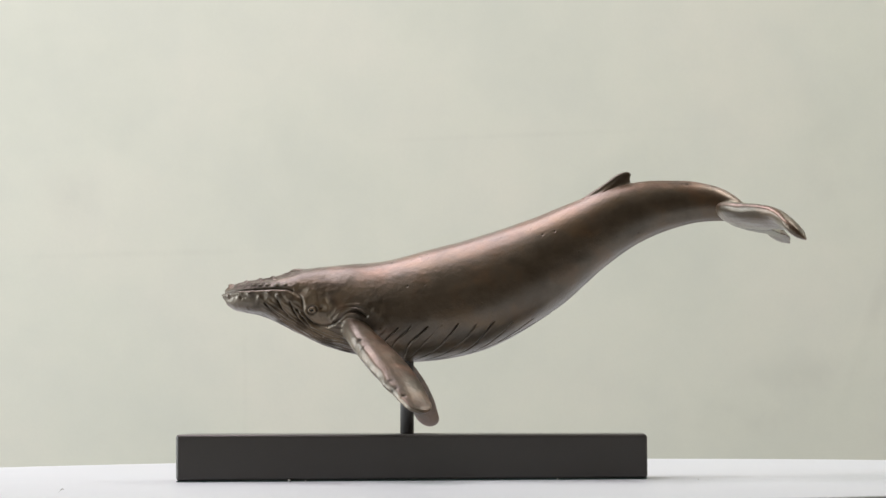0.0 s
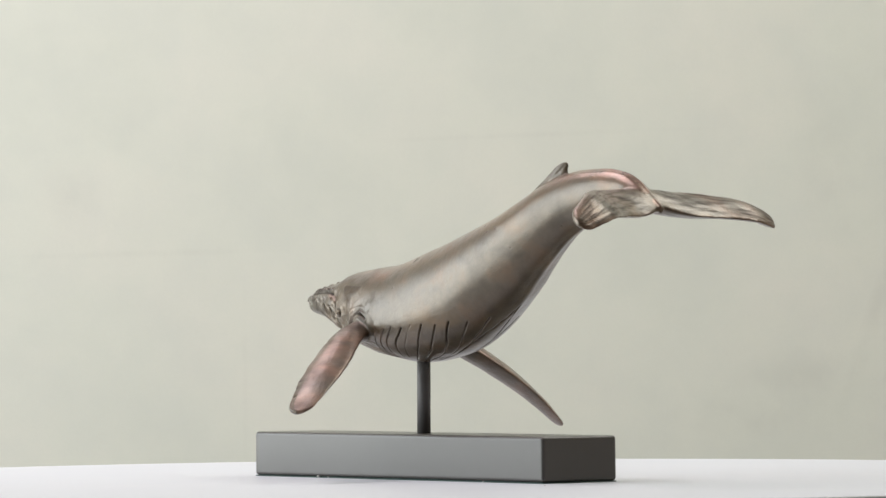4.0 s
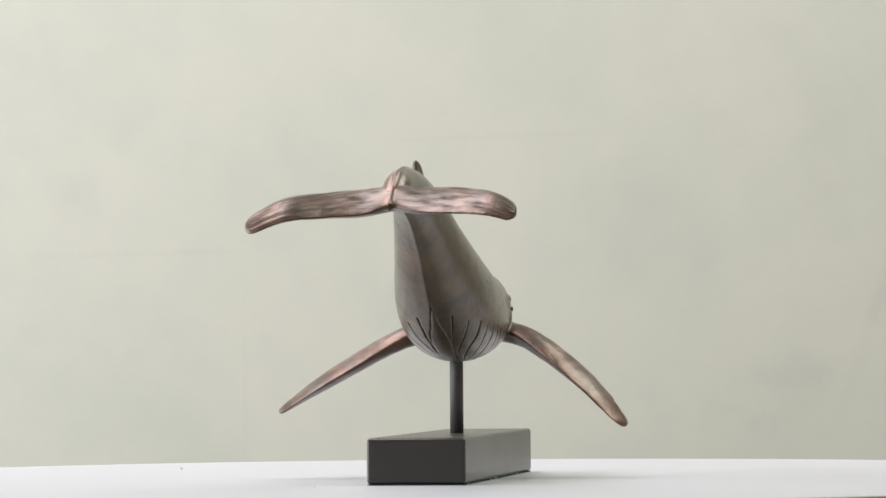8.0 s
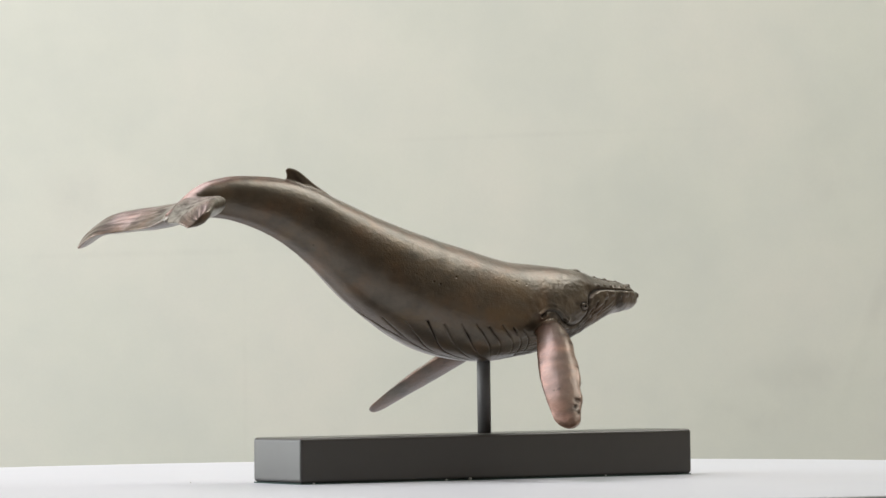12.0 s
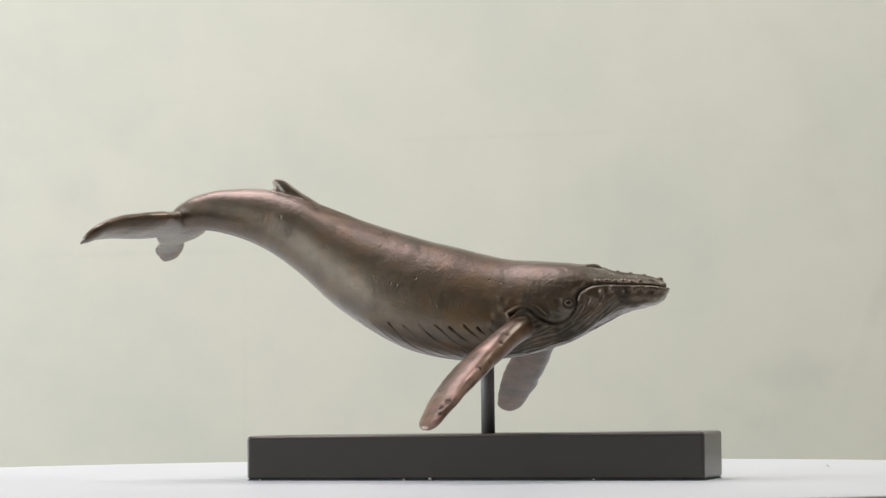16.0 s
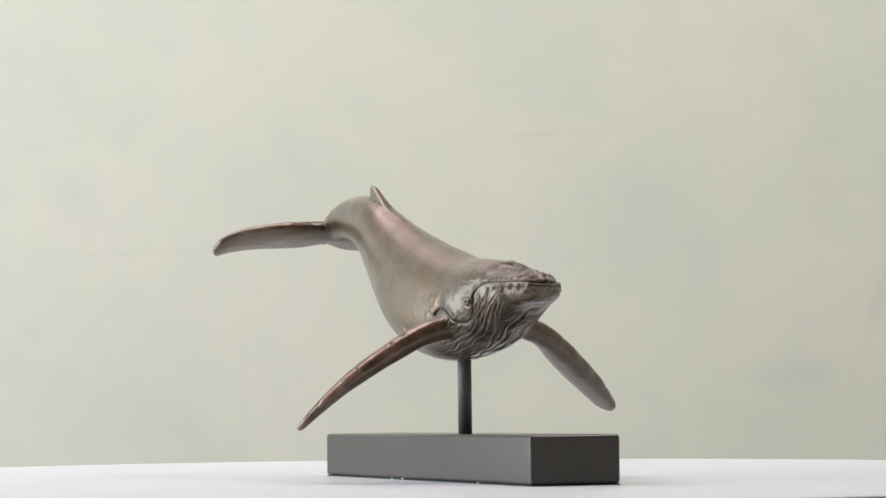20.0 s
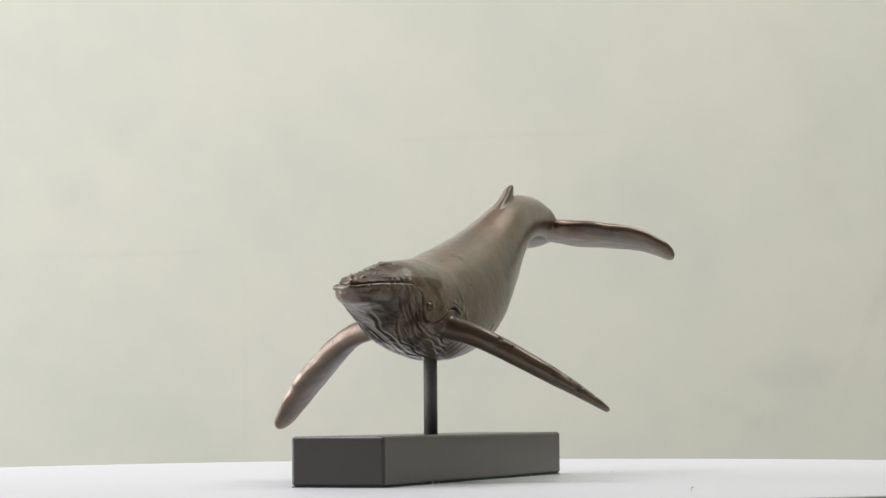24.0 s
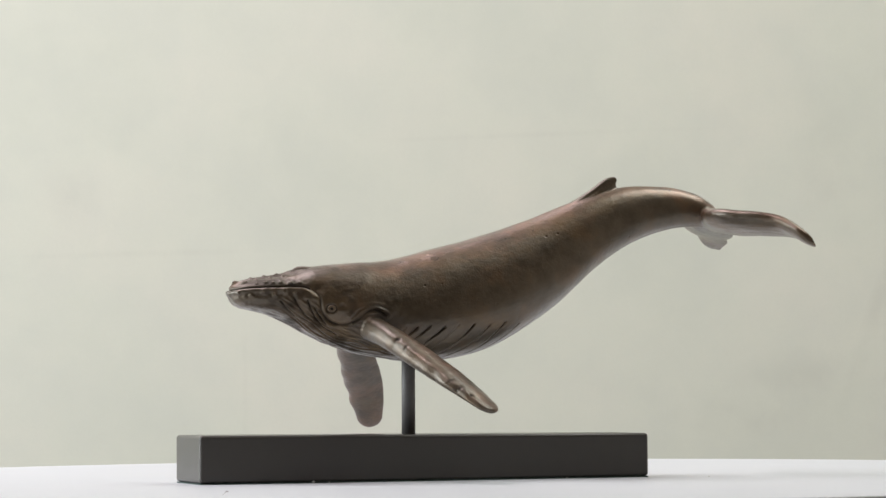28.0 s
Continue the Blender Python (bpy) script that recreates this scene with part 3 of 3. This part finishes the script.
    # lumps behind the flipper's root
    for px, pz, h in ((-0.0460, 0.1070, 0.0006), (-0.0415, 0.1035, 0.0005), (-0.0500, 0.1120, 0.0004), (-0.0740, 0.1140, 0.0005), (-0.0390, 0.0985, 0.0005), (-0.0440, 0.1140, 0.0003)):
        push += h * np.exp(-(((X - px) ** 2 + (Z - pz) ** 2) / 0.0024 ** 2)) * flank
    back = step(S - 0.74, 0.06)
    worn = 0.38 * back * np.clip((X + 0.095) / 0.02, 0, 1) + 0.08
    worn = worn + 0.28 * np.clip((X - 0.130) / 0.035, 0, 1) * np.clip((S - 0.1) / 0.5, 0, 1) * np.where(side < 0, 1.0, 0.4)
    # knobs on the jaws
    rnd = random.Random(4)
    knobs = []

    def near(x, v, pick, coord):
        ok = np.where(pick & (np.abs(X - x) < 0.0012))[0]
        return ok[int(np.argmin(np.abs(coord[ok] - v) + 0.5 * np.abs(X[ok] - x)))] if len(ok) else None

    for sd in (-1, 1):
        for k in range(8):
            x = -0.1415 + 0.0052 * k + rnd.uniform(-0.0008, 0.0008)
            z = float(np.interp(x, mx, mzs))
            knobs.append((near(x, z + 0.0030 + rnd.uniform(-0.0004, 0.0007), side == sd, Z), rnd.uniform(0.0011, 0.0018)))
            if k < 6:
                knobs.append((near(x + 0.0015 * k, z - 0.0034 - 0.0022 * (k % 2) * rnd.random(), side == sd, Z), rnd.uniform(0.0014, 0.0020)))
        for k in range(4):
            knobs.append((near(-0.1380 + 0.0085 * k, 0.0040 + sd * (0.0055 + 0.0008 * k), S > 0.3, Y), rnd.uniform(0.0009, 0.0015)))
    for k in range(4):
        knobs.append((near(-0.1400 + 0.0086 * k, 0.0040, S > 0.3, Y), rnd.uniform(0.0010, 0.0014)))
    knobs = [(i, size) for i, size in knobs if i is not None]
    for i, size in knobs:
        push += 0.50 * size * np.exp(-(((V - V[i]) ** 2).sum(1) / size ** 2) ** 1.5)
    eyes = [near(-0.0880 if sd > 0 else -0.0860, 0.1103 if sd > 0 else 0.1080, side == sd, Z) for sd in (-1, 1)]
    return push, dark, worn, knobs, eyes


FIN_CHORD, FIN_THICK = (0.0170, 0.0200, 0.0248, 0.0262, 0.0228, 0.0150), (0.0140, 0.0132, 0.0122, 0.0102, 0.0072, 0.0040)
FLUKE_CHORD, FLUKE_THICK = (0.0220, 0.0355, 0.0382, 0.0335, 0.0250, 0.0160), (0.0130, 0.0120, 0.0112, 0.0098, 0.0078, 0.0055)


# casting flaws along the flippers' leading edges: how far out, where across, size, depth
CHIPS = {1: ((0.34, 0.80, 0.0016, 0.0006), (0.40, 0.88, 0.0010, 0.0003), (0.72, 0.82, 0.0014, 0.0004), (0.78, 0.90, 0.0018, 0.0007), (0.86, 0.75, 0.0013, 0.0005)),
         -1: ((0.30, 0.55, 0.0020, 0.0005), (0.36, 0.75, 0.0014, 0.0004), (0.82, 0.70, 0.0020, 0.0007), (0.86, 0.50, 0.0016, 0.0006), (0.90, 0.72, 0.0013, 0.0005), (0.55, 0.85, 0.0011, 0.0003))}
ASKEW = np.array(Euler((0.5, 0.7, 0.4)).to_matrix())


def fins():
    """Name, label, form, rubbed, stained, which way is up, whether its stains run lengthwise."""
    return [
        ("dorsal_fin", "small hooked bronze dorsal fin",
         blade_form([(0.0985, -0.0010, 0.1795), (0.1075, -0.0010, 0.1885), (0.1122, -0.0010, 0.1937), (0.1168, -0.0011, 0.1972)],
                    [(-0.93, 0.0, -0.32), (-0.98, 0.0, -0.15), (-1.0, 0.0, -0.05), (-0.95, 0.0, 0.25)], (0.0500, 0.0225, 0.0125, 0.0070), (0.0090, 0.0062, 0.0048, 0.0030), tip=0.72), 0.15, 0.0, 1, False),
        # flippers hang outwards and back
        ("pectoral_fin", "left bronze flipper with a knobbly copper-rubbed edge",
         blade_form([(-0.0590, -0.0215, 0.0965), (-0.0515, -0.0420, 0.0893), (-0.0360, -0.0680, 0.0735), (-0.0225, -0.0920, 0.0580), (-0.0105, -0.1135, 0.0425)],
                    [(-0.95, -0.25, -0.05), (-0.90, -0.43, -0.03), (-0.90, -0.43, -0.03)], FIN_CHORD, FIN_THICK, 0.06, 0.014, 1, lump=0.00030), 0.46, 0.34, 1, False),
        ("pectoral_fin", "right bronze flipper with a knobbly copper-rubbed edge",
         blade_form([(-0.0580, 0.0250, 0.0965), (-0.0505, 0.0460, 0.0893), (-0.0365, 0.0720, 0.0715), (-0.0255, 0.0930, 0.0535), (-0.0160, 0.1125, 0.0325)],
                    [(-0.95, 0.25, -0.05), (-0.90, 0.43, -0.03), (-0.90, 0.43, -0.03)], FIN_CHORD, FIN_THICK, 0.06, 0.014, 5, lump=0.00030), 0.58, 0.34, -1, False),
        # flukes: pitched down at the trailing edge
        ("tail_fluke", "left bronze tail fluke with a drooping tip",
         blade_form([(0.1905, 0.0, 0.1690), (0.1890, -0.0198, 0.1662), (0.1950, -0.0395, 0.1650), (0.2125, -0.0616, 0.1617), (0.2195, -0.0838, 0.1515)],
                    [(-0.93, 0.0, 0.42), (-0.91, -0.05, 0.40), (-0.88, -0.18, 0.72)], FLUKE_CHORD, FLUKE_THICK, 0.02, 0.03, 2, camber=-0.06, lump=0.00018), 0.20, 0.42, 1, True),
        ("tail_fluke", "right bronze tail fluke with a drooping tip",
         blade_form([(0.1905, 0.0, 0.1685), (0.1940, 0.0186, 0.1668), (0.1990, 0.0372, 0.1663), (0.2125, 0.0581, 0.1638), (0.2195, 0.0745, 0.1575)],
                    [(-0.93, 0.0, 0.39), (-0.91, 0.05, 0.38), (-0.88, 0.18, 0.62)], FLUKE_CHORD, FLUKE_THICK, 0.02, 0.03, 4, camber=0.06, lump=0.00018), 0.20, 0.42, -1, True)]


def whale(parent, lean):
    """The bronze whale: trunk and fins melted into one skin, carved, then parted again where a fin leaves the trunk."""
    kinds = fins()
    grids = [body_form()] + [k[2][0] for k in kinds]
    V, F = cast(grids, 0.00045)
    gap = np.full((len(grids), len(V)), 0.03)
    spot = np.zeros((len(grids), len(V)), dtype=np.int64)
    for g, P in enumerate(grids):
        tree = BVHTree.FromPolygons(P.reshape(-1, 3).tolist(), tube_faces(*P.shape[:2]))
        lo, hi = P.reshape(-1, 3).min(0) - 0.012, P.reshape(-1, 3).max(0) + 0.012
        for i in np.where(((V > lo) & (V < hi)).all(1))[0].tolist():
            _, _, face, d = tree.find_nearest(V[i])
            gap[g, i], spot[g, i] = d, face
    owner = np.argmin(gap, axis=0)
    # fillets where two forms meet
    two = np.sort(gap, axis=0)[1]
    V = relax(V, F, 0.5 * np.exp(-(two / 0.0034) ** 2), 26)
    V = relax(V, F, np.full(len(V), 0.5), 8)
    N = point_normals(V, F)
    push, dark, worn = np.zeros(len(V)), np.zeros(len(V)), np.zeros(len(V))
    on = np.where(gap[0] < 0.004)[0]
    b_push, b_dark, b_worn, knobs, eyes = sculpt_body(V[on], N[on])
    share = step(gap[1:].min(0) - gap[0], 0.0007)
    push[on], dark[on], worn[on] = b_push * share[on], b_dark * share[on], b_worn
    for g, (name, _, (P, u, a), rubbed, stained, up, along) in enumerate(kinds, 1):
        mine = np.where(owner == g)[0]
        row, col = np.minimum(spot[g] // len(a), len(u) - 1), spot[g] % len(a)
        ca, sa, far = relax(np.stack([np.cos(a)[col], up * np.sin(a)[col], u[row]], -1), F, np.full(len(V), 0.5), 8)[mine].T
        at = V[mine] @ ASKEW
        edge = np.abs(ca) ** 4
        coarse = noise_at(V[mine], 60, g * 3.0)
        if along:
            streak = noise_at(np.stack([far * 5, ca * 5, far * 0 + g], -1), 1.0) + 0.5 * noise_at(np.stack([far * 14, ca * 13, far * 0 + g], -1), 1.0)
        else:
            streak = 0.7 * noise_at(at, 55, g * 5.0) + 0.4 * noise_at(at, 170, g)
        face = np.clip(0.5 + 1.2 * sa, 0.0, 1)
        blend = step(gap[0, mine] - 0.0025, 0.0012)
        worn[mine] = (1 - blend) * 0.15 + blend * (rubbed * face + 0.40 * edge ** 2 * np.clip(0.8 + 0.8 * sa, 0.0, 1) + 0.25 * (far - 0.5) + 0.30 * coarse)
        # streaky stains above; flipper and dorsal undersides get shade put into the colour
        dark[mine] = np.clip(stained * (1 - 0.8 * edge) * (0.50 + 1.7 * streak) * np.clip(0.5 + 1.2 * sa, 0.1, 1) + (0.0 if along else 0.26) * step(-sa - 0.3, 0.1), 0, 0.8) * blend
        if g == 1:
            push[mine] += 0.00022 * np.sin(10 * ca + 3 * far) * (1 - far)
        if name == "pectoral_fin":
            # a blunt leading edge with a ridge above it, chipped here and there
            ridge = np.exp(-((ca - 0.84) / 0.09) ** 2) * (sa > 0) * step(far - 0.25, 0.06)
            hollow = np.exp(-((ca - 0.97) / 0.05) ** 2) * (sa > 0) * step(far - 0.25, 0.06)
            push[mine] += (0.00034 * ridge - 0.00022 * hollow) * (0.7 + 0.9 * noise_at(at, 90, g))
            # the left flipper's leading edge stays browner; undersides are warmed in the colour against the table's
            # cool reflection
            worn[mine] += (0.30 * ridge + 0.42 * step(-sa - 0.3, 0.1) - (0.75 * step(ca - 0.55, 0.10) if up > 0 else 0.0)) * blend
            for f, c, size, deep in CHIPS[up]:
                chip = np.exp(-((far - f) * 0.13 / size) ** 2 - ((ca - c) * 0.012 / size) ** 2 * 0.6) * (sa > -0.2) * (0.75 + 0.8 * noise_at(at, 420, f))
                push[mine] -= deep * chip
                dark[mine] = np.clip(dark[mine] + 0.8 * chip, 0, 0.9)
        push[mine] += 0.00018 * noise_at(at, 115, 2.0) + 0.00005 * noise_at(at, 330, 6.0) + (0.00016 if along else 0.00008) * streak * blend
    W = V + N * push[:, None]
    bare = N
    N = point_normals(W, F)
    body = None
    for g, name in enumerate(["whale_body"] + [k[0] for k in kinds]):
        mine = F[owner[F[:, 0]] == g]
        used, local = np.unique(mine, return_inverse=True)
        me = bpy.data.meshes.new(name)
        me.from_pydata(W[used].tolist(), [], local.reshape(-1, 4).tolist())
        for key, val in (("worn", worn), ("shade_and_stain", dark)):
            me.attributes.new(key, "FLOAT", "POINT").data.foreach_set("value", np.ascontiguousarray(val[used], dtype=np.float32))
        me.shade_smooth()
        me.normals_split_custom_set_from_vertices(N[used].tolist())
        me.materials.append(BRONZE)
        ob = new(name, me)
        ob.parent, ob.matrix_basis = parent, lean
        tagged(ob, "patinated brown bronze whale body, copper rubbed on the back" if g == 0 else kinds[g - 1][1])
        body = body or ob

    for i in eyes:
        at, nrm = Vector(W[on[i]]), Vector(bare[on[i]])
        turn = Matrix.Translation(at) @ nrm.to_track_quat("Z", "Y").to_matrix().to_4x4()
        bm = bmesh.new()
        ring = [[bm.verts.new(turn @ Vector(((0.0015 + 0.0006 * math.cos(v)) * math.cos(w) * 1.25, (0.0015 + 0.0006 * math.cos(v)) * math.sin(w) * (0.85 + 0.1 * math.sin(w)), 0.0001 + (0.00036 + 0.00015 * math.sin(2 * w + 1)) * math.sin(v))))
                 for v in (2 * math.pi * q / 10 for q in range(10))] for w in (2 * math.pi * q / 28 for q in range(28))]
        for p, r in zip(ring, ring[1:] + ring[:1]):
            for q in range(10):
                bm.faces.new((p[q], r[q], r[(q + 1) % 10], p[(q + 1) % 10]))
        part("eyelid", bm, BRONZE, body, "raised bronze rim round the eye")
        bm = bmesh.new()
        bmesh.ops.create_uvsphere(bm, u_segments=20, v_segments=12, radius=0.0012, matrix=turn @ Matrix.Translation((0, 0, -0.0006)))
        part("eye", bm, EYE_GLOSS, body, "small dark glossy eye")
    base = bmesh.new()
    bmesh.ops.create_icosphere(base, subdivisions=2, radius=1.0)
    knob_mesh = bpy.data.meshes.new("tubercle")
    base.to_mesh(knob_mesh)
    base.free()
    knob_mesh.shade_smooth()
    knob_mesh.materials.append(BRONZE)
    rnd = random.Random(5)
    for i, size in knobs:
        ob = new("tubercle", knob_mesh)
        ob.parent = body
        at, nrm = Vector(W[on[i]]), Vector(bare[on[i]])
        ob.matrix_basis = Matrix.Translation(at - nrm * 0.0003) @ nrm.to_track_quat("Z", "Y").to_matrix().to_4x4() @ Matrix.Diagonal((size * rnd.uniform(0.5, 0.75), size * rnd.uniform(0.45, 0.65), size * rnd.uniform(0.28, 0.40), 1))


def whale_sculpture():
    root = new("whale_sculpture")
    tagged(root, "patinated bronze whale sculpture mounted on a black plinth", "sculpture")
    # the plinth is a little thicker under the head
    cx, cy, ln, wd, ht = -0.0229, 0.0003, 0.3002, 0.0606, 0.0288
    bm = box_bm(cx - ln / 2, cx + ln / 2, cy - wd / 2, cy + wd / 2, TABLE_Z + 0.0007, ht, 0.0022, 5)
    for v in bm.verts:
        if v.co.z > ht / 2:
            v.co.z -= 0.0009 * (v.co.x - cx) / (ln / 2)
    turn = pose(0, 0, 0, 0, 0, -0.18)
    plinth = part("plinth", bm, PLINTH_BLACK, root, "satin black rectangular plinth with softened edges")
    felt = part("felt_pad", box_bm(cx - ln / 2 + 0.0004, cx + ln / 2 - 0.0004, cy - wd / 2 + 0.0004, cy + wd / 2 - 0.0004, TABLE_Z, TABLE_Z + 0.0007), FELT, root, "thin dark green felt under the plinth")
    for ob in (plinth, felt):
        ob.data.shade_flat()
        ob.matrix_basis = turn
    lean = pose(0, 0, 0, -0.138, 0.311, 0)
    rod = part("rod", turned_bm([(0.0044, 0.088), (0.0044, ht - 0.003)], 40, -0.0270, 0.0012), ROD_STEEL, root, "blackened steel mounting rod")
    rod.matrix_basis = lean
    whale(root, lean)
    return root


room()
backdrop()
pedestal()
TABLE = turntable()
SCULPTURE = whale_sculpture()
CRUMBS = [fibre(-0.2115, -0.2308), crumb(0.158, -0.056, 0.0004, LINT, 2)]
tagged(CRUMBS[0], "curled dark fibre standing on the white turntable", "fibre")
for c in CRUMBS[1:]:
    tagged(c, "tiny pale crumb lying on the white turntable", "crumb")
# bits of pale lint caught along the foot of the plinth
LINTS = [crumb(x, y, size, LINT, k, "lint") for k, (x, y, size) in enumerate(
    ((-0.1004, -0.0300, 0.0009), (-0.0900, -0.0298, 0.0005), (0.0700, -0.0298, 0.0005), (0.1183, 0.0304, 0.0007), (0.0213, 0.0304, 0.0008), (0.0037, 0.0306, 0.0011), (-0.1025, 0.0304, 0.0007)))]
for c in LINTS:
    tagged(c, "tiny bit of pale lint beside the black plinth", "lint", "lint along the plinth")


def motions():
    """The table turns clockwise, seen from above, at a steady pace; all that stands on it turns along."""
    rows = [(k * 0.5, pose(0, 0, 0, 0, 0, -2.410 - 12.0720 * k * 0.5)) for k in range(57)]
    for thing in (SCULPTURE, TABLE, *CRUMBS, *LINTS):
        walk(thing, rows)


motions()
